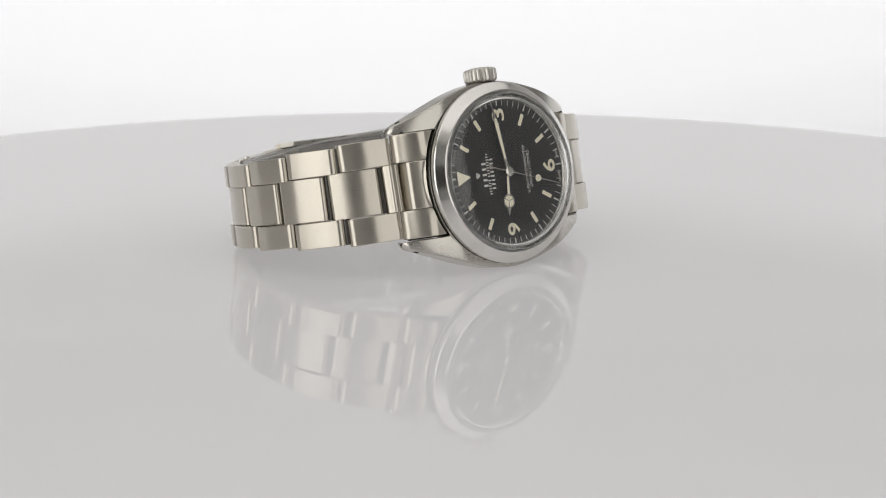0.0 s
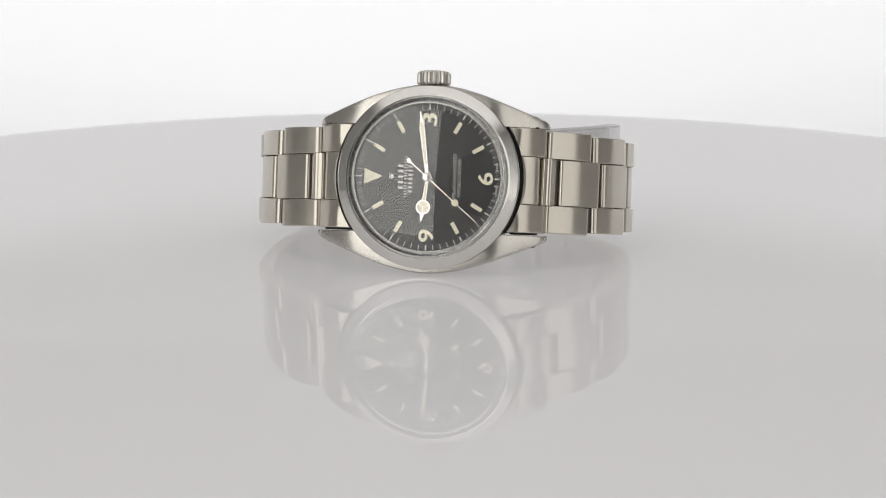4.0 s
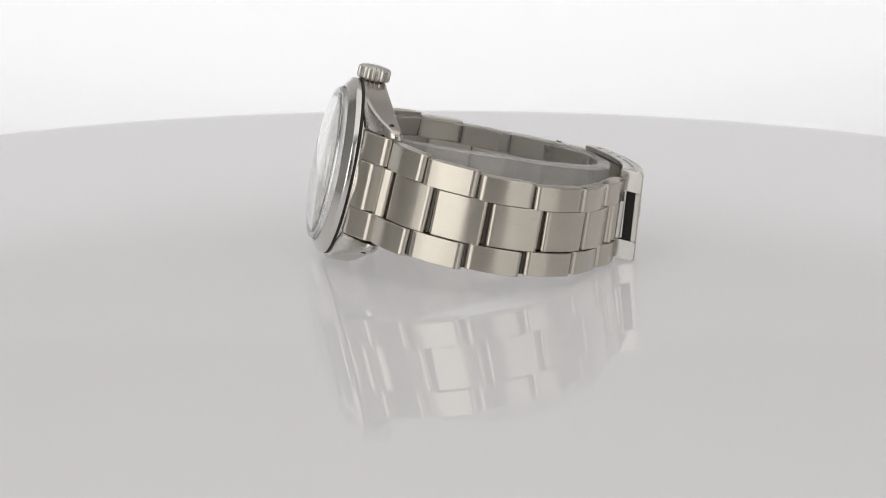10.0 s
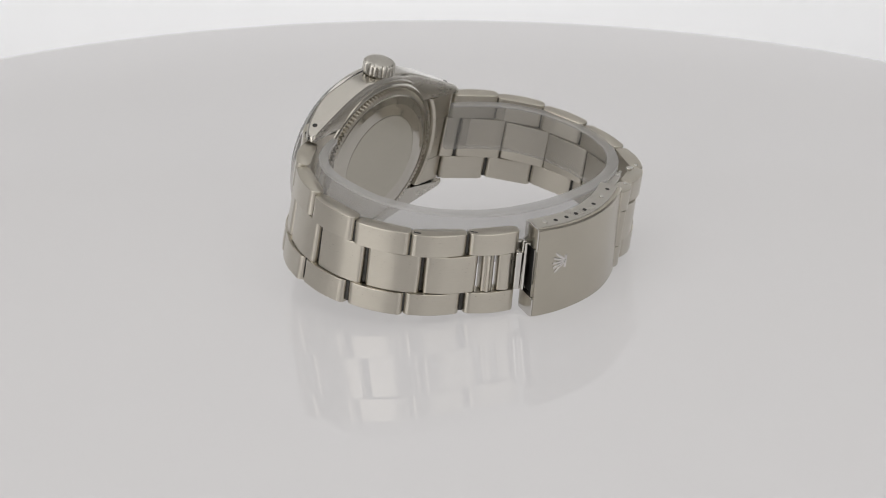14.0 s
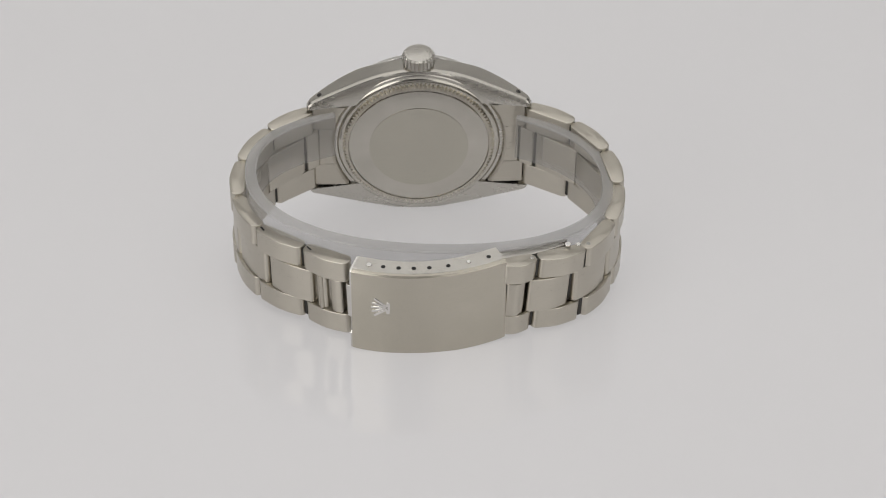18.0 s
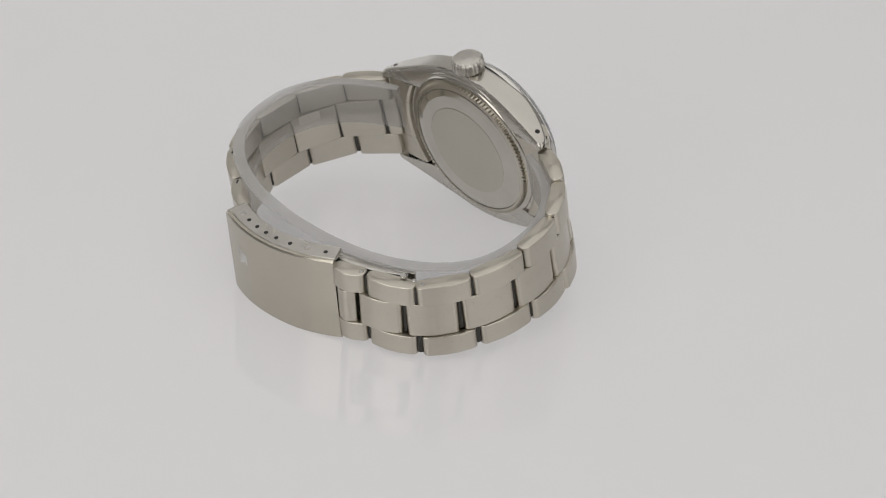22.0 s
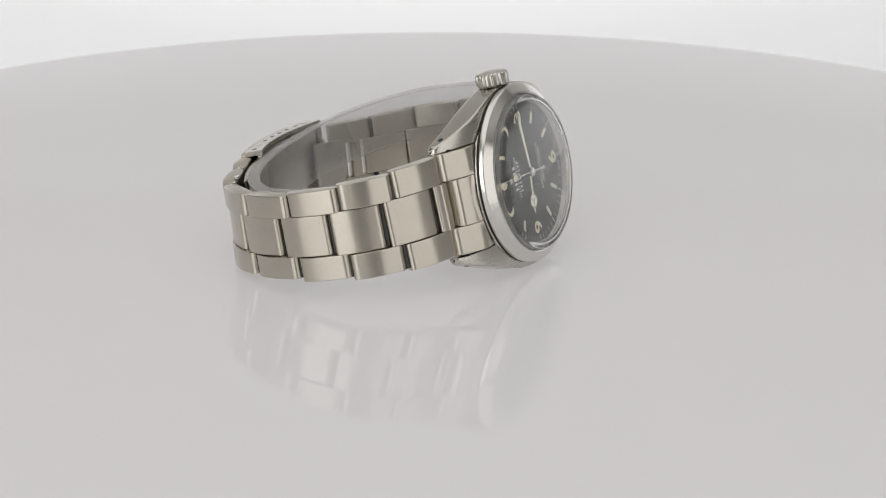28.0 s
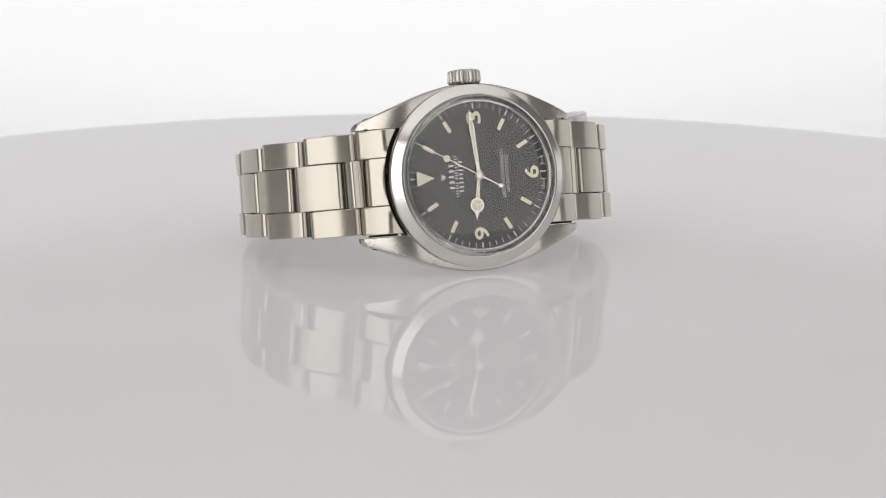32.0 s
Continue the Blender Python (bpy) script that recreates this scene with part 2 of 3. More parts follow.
def backdrop():
    """A glowing sheet that bends round the back of the turntable."""
    path = []
    for k in range(49):
        a = math.pi * (1 - k / 48)
        c, v = math.cos(a), math.sin(a)
        path.append((880 * math.copysign(abs(c) ** 0.77, c), 190 + 310 * max(v, 0.0) ** 0.77))
    secs = []
    for k, (x, y) in enumerate(path):
        p, q = path[max(k - 1, 0)], path[min(k + 1, len(path) - 1)]
        dx, dy = q[0] - p[0], q[1] - p[1]
        ln = math.hypot(dx, dy)
        ox, oy = x - 6 * dy / ln, y + 6 * dx / ln
        secs.append([(x, y, -148), (ox, oy, -148), (ox, oy, 150), (x, y, 150)])
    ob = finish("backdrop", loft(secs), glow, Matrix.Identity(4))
    return tagged(ob, "bright white sheet with added glow, standing behind the turntable", "backdrop", kind="structure")


backdrop()


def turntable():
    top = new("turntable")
    tagged(top, "round glossy white acrylic turntable plate with added glow, mirror smooth", "turntable")
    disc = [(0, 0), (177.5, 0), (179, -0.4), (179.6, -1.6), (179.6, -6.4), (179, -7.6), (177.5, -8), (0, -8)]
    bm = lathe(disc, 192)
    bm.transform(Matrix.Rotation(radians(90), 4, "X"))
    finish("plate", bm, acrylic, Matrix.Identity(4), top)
    bm = lathe([(0, -8.2), (62, -8.2), (64, -10), (64, -146), (70, -150), (0, -150)], 64)
    bm.transform(Matrix.Rotation(radians(90), 4, "X"))
    finish("pedestal", bm, tent_cloth, Matrix.Identity(4), top)
    return top


table = turntable()

# ---- the wristwatch: x towards six o'clock, z towards the winding crown, y into the case ----
WATCH = shift(2.21, -18.98, 18.12) @ pose(0, 0, 0, -12.93, -0.13, 0)
watch = new("wristwatch")
tagged(watch, "steel wristwatch with black dial and link bracelet, lying on its side", "wristwatch")


def part(name, bm, mat, parent=None, label="", at=None, smooth=True, angle=35.0):
    """One mesh under the watch or under one of its parts."""
    own = parent if parent else watch
    place = at if at is not None else Matrix.Identity(4)
    ob = finish(name, bm, mat, (WATCH @ place) if own is watch else place, own, smooth, angle)
    return tagged(ob, label) if label else ob


def case():
    body = lathe([(14.6, 1.0), (17.0, 1.0), (17.12, 1.15), (17.22, 1.8), (17.22, 5.3), (17.0, 5.85), (16.7, 6.05), (14.6, 6.05)], 128, True)
    # outer line of case and lugs seen from the front
    line = [(0.0, 17.75), (5.0, 17.2), (10.0, 15.85), (15.0, 13.95), (22.2, 11.1)]

    def flank(x):
        x = abs(x)
        for (x0, z0), (x1, z1) in zip(line, line[1:]):
            if x <= x1:
                break
        k = line.index((x0, z0))
        m0 = (z1 - line[max(k - 1, 0)][1]) / (x1 - line[max(k - 1, 0)][0]) if k else 0.0
        nxt = line[min(k + 2, len(line) - 1)]
        m1 = (nxt[1] - z0) / (nxt[0] - x0)
        h, u = x1 - x0, (x - x0) / (x1 - x0)
        return (2 * u ** 3 - 3 * u * u + 1) * z0 + (u ** 3 - 2 * u * u + u) * h * m0 + (3 * u * u - 2 * u ** 3) * z1 + (u ** 3 - u * u) * h * m1

    bms = [body]
    for sz in (1, -1):
        secs = []
        grid = [-21.9, -21.85, -21.7, -21.45, -21.1] + [20.7 * i / 26 for i in range(-26, 27)] + [21.1, 21.45, 21.7, 21.85, 21.9]
        for x in grid:
            u = max(0.0, (abs(x) - 6) / 15.6)
            zo = flank(x)
            zi = max(10.05, math.sqrt(max(0.0, 15.2 ** 2 - x * x)))
            yf = 1.0 + 0.085 * max(0.0, abs(x) - 11.2) ** 1.7
            yb = 5.85 + 2.1 * max(0.0, u - 0.05) ** 1.3
            soft = 0.0 if abs(x) < 20.9 else 0.6 * (1 - math.sqrt(max(0.0, 1 - ((abs(x) - 20.9) / 1.0) ** 2)))
            zo -= soft
            zo = max(zo, zi + 0.3)
            yf, yb = yf + soft, yb - soft
            secs.append([(x, yf + 0.12, sz * zi), (x, yf, sz * (zi + 0.12)), (x, yf, sz * (zo - 0.75)), (x, yf + 0.15, sz * (zo - 0.2)), (x, yf + 0.5, sz * zo), (x, yf + 0.65, sz * zo),
                         (x, yb - 0.9, sz * zo), (x, yb - 0.75, sz * zo), (x, yb - 0.3, sz * (zo - 0.2)), (x, yb, sz * (zo - 0.7)), (x, yb, sz * zi)])
        bms.append(loft(secs))
    ob = part("case", joined(*bms), case_steel, label="satin steel case with four polished-sided lugs", at=shift(0, 0, -0.2))
    ob.data.materials.append(flank_steel)
    for face in ob.data.polygons:
        if abs(face.normal.z) > 0.72 and abs(face.center.z) > 0.0105:
            face.material_index = 1
    for sx in (1, -1):
        for sz in (1, -1):
            # no hole is cut: a black plug paints its shade
            hole = rod(0.48, 0.3, 16, 0.02)
            part("lug_hole", hole, shade_black, ob, "small black plug, shade inside a drilled hole", shift(sx * 19.4, 5.6, sz * (flank(19.3) - 0.13)) @ pose(0, 0, 0, 0, sx * sz * 20, 0))
    return ob


case()
part("bezel", lathe([(14.75, 0.72), (17.05, 0.72), (17.22, 0.55), (17.22, -0.1), (17.12, -0.35), (16.92, -0.5), (15.55, -1.55), (15.3, -1.65), (15.1, -1.6),
                     (15.0, -1.4), (14.95, -1.0)], 160, True), polished, label="smooth polished steel bezel")
# black ring that paints the shade in the joint under the bezel
part("gasket_line", lathe([(16.8, 0.68), (17.2, 0.68), (17.2, 1.08), (16.8, 1.08)], 128, True), shade_black)


def crystal():
    outer = [(14.9, -0.9), (14.9, -2.0), (14.8, -2.42), (14.5, -2.7), (14.0, -2.85)]
    outer += [(14.0 * (1 - k / 16), -2.85 - 1.35 * (1 - (1 - k / 16) ** 2)) for k in range(1, 17)]
    inner = [(13.5 * k / 16, -3.35 + 1.25 * (k / 16) ** 2) for k in range(0, 17)] + [(14.0, -1.75), (14.1, -0.9)]
    ob = part("crystal", lathe(outer + inner, 192, True), crystal_mat, label="domed clear acrylic crystal", angle=50)
    ob.data.materials.append(crystal_side)
    for face in ob.data.polygons:
        if math.hypot(face.center.x, face.center.z) > 0.0147 and abs(face.normal.y) < 0.5:
            face.material_index = 1
    ob.visible_shadow = False


def rehaut():
    part("rehaut_ring", lathe([(14.3, 0.1), (14.9, 0.1), (14.9, -0.85), (14.5, -0.85), (14.15, -0.3), (14.0, -0.03)], 128, True), rehaut_steel, label="dark steel ring inside the crystal")


dial = part("dial", lathe([(0, 0), (14.35, 0), (14.35, 0.5), (0, 0.5)], 128), dial_black, label="gloss black dial")


def at_clock(deg, r, y=0.0):
    """Place on the dial at a clock angle: 0 is twelve, which points to -x; 90 is three, up."""
    a = radians(180 - deg)
    return shift(r * math.cos(a), y, r * math.sin(a)) @ Matrix.Rotation(-a, 4, "Y")


def dial_print():
    minute = finish("minute_mark", bevelled_box(1.2, 0.03, 0.12), print_white, None, dial, False)
    five = finish("minute_mark", bevelled_box(1.3, 0.03, 0.26), print_white, None, dial, False)
    for i in range(60):
        ob = five if i % 5 == 0 else minute
        if i > 1:
            ob = ob.copy()
            scene.collection.objects.link(ob)
        ob.matrix_basis = at_clock(i * 6, 13.2, -0.02)
    baton = None
    for h in (1, 2, 4, 5, 7, 8, 10, 11):
        if baton is None:
            baton = finish("hour_baton", bevelled_box(2.3, 0.12, 0.74, 0.05), lume, None, dial)
            ob = baton
        else:
            ob = baton.copy()
            scene.collection.objects.link(ob)
        ob.matrix_basis = at_clock(h * 30, 10.72, -0.06)
    tri = prism([(-12.0, -1.45), (-12.0, 1.45), (-8.5, 0.0)], -0.12, 0.0, 0.05)
    finish("hour_triangle", tri, lume, None, dial)
    tagged(dial.children[-1], "aged cream triangle")


def lettering(name, body, size, mat, m4, parent, bold=0.0):
    """Words in the built-in font as a mesh; reading direction along local x, height along local y."""
    cu = bpy.data.curves.new(name, "FONT")
    cu.body, cu.size, cu.align_x, cu.align_y, cu.extrude, cu.offset = body, size, "CENTER", "CENTER", 0.00003, bold
    tmp = new("scratch", cu)
    me = bpy.data.meshes.new_from_object(tmp.evaluated_get(bpy.context.evaluated_depsgraph_get()))
    bpy.data.objects.remove(tmp)
    me.name = name
    me.materials.clear()
    me.materials.append(mat)
    ob = new(name, me)
    ob.parent, ob.matrix_basis = parent, m4
    return ob


# writing frame on the dial: reads from nine to three, so its x is up and its y points to twelve
WRITE = Matrix(((0, -1, 0, 0), (0, 0, -1, 0), (1, 0, 0, 0), (0, 0, 0, 1)))


def fitted(ob, long_mm, tall_mm):
    """Scales the letters' mesh to a length and a height."""
    co = [v.co for v in ob.data.vertices]
    lo = [min(c[k] for c in co) for k in (0, 1)]
    hi = [max(c[k] for c in co) for k in (0, 1)]
    for v in ob.data.vertices:
        v.co.x = (v.co.x - (lo[0] + hi[0]) / 2) * long_mm * MM / (hi[0] - lo[0])
        v.co.y = (v.co.y - (lo[1] + hi[1]) / 2) * tall_mm * MM / (hi[1] - lo[1])
    return ob


def dial_writing():
    for word, x, z in (("3", 0.0, 10.8), ("6", 10.8, 0.0), ("9", 0.0, -10.85)):
        fitted(lettering("numeral", word, 0.0040, lume, shift(x, -0.06, z) @ WRITE, dial, 0.00006), 2.3, 2.85)
    fitted(lettering("dial_writing", "SUPERLATIVE CHRONOMETER", 0.001, print_white, shift(5.0, -0.03, 0.0) @ WRITE, dial, -0.000012), 9.1, 0.62)
    fitted(lettering("dial_writing", "OFFICIALLY CERTIFIED", 0.001, print_white, shift(5.9, -0.03, 0.0) @ WRITE, dial, -0.000012), 7.0, 0.62)
    # maker's line and model lines as rows of plain bars, one a letter; foot line as plain ticks
    rows = ((5, 5.1, 1.0, -5.15, 0.0), (6, 3.0, 0.55, -4.2, -2.45), (9, 4.6, 0.55, -4.2, 1.7), (8, 6.2, 0.82, -3.3, 0.0),
            (5, 1.9, 0.42, 13.1, -2.4), (4, 1.6, 0.42, 13.1, 2.3))
    for count, long, tall, x, z in rows:
        pitch = long / count
        bar = None
        for k in range(count):
            if bar is None:
                bar = ob = finish("print_bar", bevelled_box(tall, 0.03, pitch * 0.4), print_white, None, dial, False)
            else:
                ob = bar.copy()
                scene.collection.objects.link(ob)
            ob.matrix_basis = shift(x, -0.015, z - long / 2 + pitch * (k + 0.5))
    spikes = [bevelled_box(0.9, 0.03, 0.16, at=(-0.1, 0, 0))]
    for a in (-32, -16, 16, 32):
        b = bevelled_box(0.95, 0.03, 0.15, at=(-0.6, 0, 0))
        b.transform(Matrix.Translation((0.5, 0, 0)) @ Matrix.Rotation(radians(a), 4, "Y"))
        spikes.append(b)
    finish("print_emblem", joined(*spikes), print_white, shift(-6.75, -0.015, 0), dial, False)


crystal()
rehaut()
dial_print()
dial_writing()


# hands lie along +x in their own space and turn about y
def ring_band(r0, r1, y0, y1, seg=32):
    return lathe([(r0, y0), (r1, y0), (r1, y1), (r0, y1)], seg, True)


def hour_hand():
    ob = part("hour_hand", joined(prism([(-1.0, -0.28), (-1.0, 0.28), (4.3, 0.36), (4.3, -0.36)], -0.55, -0.42),
                                  _moved(ring_band(1.08, 1.36, -0.56, -0.42), 5.6),
                                  prism([(6.85, -0.42), (6.85, 0.42), (8.5, 0.0)], -0.55, -0.42)), rhodium, label="steel hour hand with round three-spoked head")
    star = [_moved(bevelled_box(1.2, 0.06, 0.14, at=(0.6, -0.56, 0)), 5.6, a) for a in (0, 120, 240)]
    finish("spokes", joined(*star), rhodium, None, ob, False)
    finish("lume_fill", joined(_moved(lathe([(0, -0.53), (1.1, -0.53), (1.1, -0.46), (0, -0.46)], 28), 5.6),
                               prism([(0.8, -0.2), (0.8, 0.2), (4.3, 0.26), (4.3, -0.26)], -0.57, -0.5)), lume, None, ob, False)
    return ob


def _moved(bm, x, deg=0.0):
    bm.transform(Matrix.Translation((x, 0, 0)) @ Matrix.Rotation(radians(deg), 4, "Y"))
    return bm


def minute_hand():
    ob = part("minute_hand", prism([(-1.0, -0.3), (-1.0, 0.3), (2.0, 0.34), (9.2, 0.52), (9.8, 0.42), (12.4, 0.03), (12.4, -0.03), (9.8, -0.42), (9.2, -0.52), (2.0, -0.34)], -0.85, -0.72),
              rhodium, label="steel minute hand filled with cream paint")
    finish("lume_fill", prism([(2.4, -0.2), (2.4, 0.2), (9.2, 0.36), (10.3, 0.2), (10.3, -0.2), (9.2, -0.36)], -0.87, -0.8), lume, None, ob, False)
    return ob


def second_hand():
    ob = part("second_hand", joined(prism([(-4.4, -0.11), (-4.4, 0.11), (12.6, 0.06), (12.6, -0.06)], -1.15, -1.07),
                                    _moved(lathe([(0, -1.18), (0.42, -1.18), (0.42, -1.06), (0, -1.06)], 20), -4.6)), rhodium, label="thin steel second hand")
    finish("lume_dot", _moved(lathe([(0, -1.2), (0.66, -1.2), (0.66, -1.05), (0, -1.05)], 24), 7.1), lume, None, ob)
    return ob


hour_ob, minute_ob, second_ob = hour_hand(), minute_hand(), second_hand()
part("hand_hub", lathe([(0, -1.32), (0.75, -1.3), (0.92, -1.2), (0.92, -0.3), (0, -0.3)], 32), rhodium)


def crown():
    n = 20
    flute = lambda a, k: 1.0 - (0.085 * ((1 + math.cos(n * a)) / 2) ** 3 if 2 <= k <= 5 else 0.0)
    prof = [(0, -0.1), (2.6, -0.1), (2.95, 0.05), (3.2, 0.4), (3.2, 1.9), (3.1, 2.25), (2.7, 2.55), (1.7, 2.75), (0, 2.85)]
    bm = lathe(prof, n * 8, wave=flute)
    bm.transform(Matrix.Rotation(radians(90), 4, "X"))
    ob = part("winding_crown", bm, satin, label="fluted steel winding crown", at=shift(0, 3.2, 17.5), angle=25)
    # tube, coloured black for the shade in the gap under the crown
    tube = lathe([(0, -1.0), (2.2, -1.0), (2.2, 0.3), (0, 0.3)], 32)
    tube.transform(Matrix.Rotation(radians(90), 4, "X"))
    finish("crown_tube", tube, shade_black, None, ob)


crown()


def caseback():
    back = part("caseback", lathe([(0, 7.62), (6.0, 7.6), (9.8, 7.5), (12.2, 7.32), (13.6, 7.12), (13.9, 7.0), (14.0, 6.5), (15.3, 6.45), (15.75, 6.35), (16.05, 6.15), (16.2, 5.9), (16.25, 5.4), (0, 5.4)], 128), mirror_steel, label="polished steel caseback with coin edge")
    teeth = lathe([(13.95, 7.15), (14.95, 7.0), (15.05, 6.45), (13.95, 6.45)], 110 * 4, True, wave=lambda a, k: 1.0 if k in (0, 3) or int(round(a / math.tau * 440)) % 4 < 2 else 0.965)
    finish("coin_edge", teeth, brushed, None, back, True, 20)
    finish("frosted_disc", lathe([(0, 7.68), (6.0, 7.66), (9.7, 7.57), (9.8, 7.53), (9.8, 7.3), (0, 7.3)], 96), frosted, None, back)
    tagged(back.children[-1], "frosted round middle of the caseback")


caseback()


# ---- bracelet ----
# joints of the outer links: x, y, upper edge, full width
SIX = [(21.4, 6.0, 9.7, 19.5), (29.8, 11.4, 9.2, 18.9), (35.1, 20.6, 8.9, 18.0), (35.7, 31.1, 8.8, 17.0), (31.4, 40.8, 9.2, 16.3), (22.8, 47.1, 9.7, 16.1), (14.4, 52.4, 10.5, 16.1)]
TWELVE = [(-21.6, 5.8, 9.7, 19.5), (-30.5, 11.0, 9.2, 18.7), (-36.2, 19.4, 8.9, 17.7), (-37.7, 29.5, 8.5, 16.4), (-35.2, 40.3, 8.7, 15.8), (-29.2, 48.8, 9.5, 15.8), (-20.0, 52.3, 10.5, 15.8), (-13.5, 54.5, 11.2, 15.8)]
THICK, PROUD = 2.7, 0.52


def along(chain, s):
    """Point of a chain at s joints."""
    i = min(max(int(math.floor(s)), 0), len(chain) - 2)
    f = s - i
    return [a + (b - a) * f for a, b in zip(chain[i], chain[i + 1])]


def link_frame(chain, s0, s1):
    a, b = along(chain, s0), along(chain, s1)
    side = 1 if chain[1][0] > 0 else -1
    dx, dy = b[0] - a[0], b[1] - a[1]
    length = math.hypot(dx, dy)
    ux, uy = dx / length, dy / length
    nx, ny = (uy, -ux) if side > 0 else (-uy, ux)
    mid_top, wide = (a[2] + b[2]) / 2, (a[3] + b[3]) / 2
    slope = (b[2] - b[3] / 2 - a[2] + a[3] / 2) / length
    lean = radians(4.5) * max(0.0, ny) * min(max(((a[1] + b[1]) / 2 - 15) / 35, 0.0), 1.0)
    zx = Vector((ux, uy, slope)).normalized()
    flat = Vector((nx, ny, 0))
    up = zx.cross(flat)
    if up.z < 0:
        up = -up
    yy = (flat * math.cos(lean) + up * math.sin(lean)).normalized()
    zz = (up * math.cos(lean) - flat * math.sin(lean)).normalized()
    m = Matrix.Identity(4)
    for r in range(3):
        m[r][0], m[r][1], m[r][2] = zx[r], yy[r], zz[r]
    head = Vector(((a[0] + b[0]) / 2 + nx * PROUD, (a[1] + b[1]) / 2 + ny * PROUD, mid_top))
    m.translation = (head - zz * (wide / 2)) * MM
    return m, length, wide


def link_mesh(length, wide, thick=THICK, round_out=0.85, round_in=0.7, bulge=0.48, edge=0.13):
    """A link: rounded ends, gently crowned outer face, softened edges. x along, y out, z across."""
    h = length / 2
    prof = []
    for cx, cy, r, a0 in ((h - round_out, -round_out, round_out, 0), (-h + round_out, -round_out, round_out, 90),
                          (-h + round_in, -thick + round_in, round_in, 180), (h - round_in, -thick + round_in, round_in, 270)):
        for k in range(6):
            a = radians(a0 + 18 * k)
            prof.append((cx + r * math.cos(a), cy + r * math.sin(a)))
        if a0 == 0:
            for k in range(1, 6):
                u = k / 6
                prof.append(((h - round_out) * (1 - 2 * u), bulge * math.sin(math.pi * u)))
    w = wide / 2
    cyy = -thick / 2
    secs = []
    for sgn in (-1, 1):
        ends = [(1 - math.sin(radians(g)), 1 - math.cos(radians(g))) for g in (90, 60, 30, 0)] + [(1.5, 0.0)]
        for back, inn in (ends if sgn < 0 else ends[::-1]):
            secs.append([(x * (1 - inn * edge / h), cyy + (y - cyy) * (1 - inn * edge / (thick / 2)), sgn * (w - back * edge)) for x, y in prof])
    return loft(secs)


CENTRE = 0.455


def bracelet(chain, last_short):
    n = len(chain) - 1
    for i in range(n):
        m, length, wide = link_frame(chain, i, i + 1)
        side_w = wide * (1 - CENTRE) / 2
        for sgn in (1, -1):
            off = shift(0, 0, sgn * (wide / 2 - side_w / 2))
            part("outer_link", link_mesh(length - 0.4, side_w - 0.14, round_out=1.15, round_in=1.1), brushed, at=m @ off)
    spans = [(-0.085, 0.25)] + [(i + 0.28, i + 1.25) for i in range(n - 1)]
    if last_short:
        spans.append((n - 1 + 0.28, n - last_short))
    for s0, s1 in spans:
        m, length, wide = link_frame(chain, s0, s1)
        short = length < 5
        part("centre_link", link_mesh(length - 0.36, wide * CENTRE, round_out=0.7 if short else 0.85, round_in=0.5), brushed, at=m)
    for i in range(n - 1):
        # hinge tube that shows between two centre links, darkened as the gap's shade
        m, length, wide = link_frame(chain, i + 0.215, i + 0.315)
        part("hinge_bar", rod(0.75, wide * CENTRE - 0.2), shaded_hinge_steel, at=m @ shift(0, -1.7, 0))
    for i in range(1, n):
        # tube added behind the seam of two outer links, dark as the seam's shade
        m, length, wide = link_frame(chain, i - 0.05, i + 0.05)
        part("hinge_bar", rod(0.8, wide - 0.8), shaded_hinge_steel, at=m @ shift(0, -1.6, 0))


bracelet(SIX, 0.45)
for s0, s1, mat in ((5.60, 5.86, brushed), (5.93, 6.12, polished)):
    m, length, wide = link_frame(SIX, s0, s1)
    part("centre_bar", link_mesh(length, wide * CENTRE, 2.0, 0.6, 0.5, 0.1), mat, at=m)
m, length, wide = link_frame(SIX, 5.75, 6.4)
part("blade_end", link_mesh(length, wide * 0.6, 1.2, 0.4, 0.4, 0.1), satin, at=m @ shift(0, -2.3, 0))
bracelet(TWELVE, 0.12)
for chain, s, kind in ((SIX, 4.12, "slot"), (SIX, 5.12, "slot"), (TWELVE, 4.85, "pin"), (TWELVE, 3.85, "pin"), (TWELVE, 6.15, "pin")):
    m, length, wide = link_frame(chain, s - 0.1, s + 0.1)
    if kind == "slot":
        # black box that paints the shade of a pin slot
        part("pin_slot", bevelled_box(1.3, 0.35, 0.1, 0.04), shade_black, at=m @ shift(0, -1.2, wide / 2 - 0.08) @ pose(0, 0, 0, 0, 0, 25))
    else:
        part("pin_head", rod(0.42, 0.14, 18, 0.04), polished, at=m @ shift(0, -1.3, wide / 2 - 0.05))


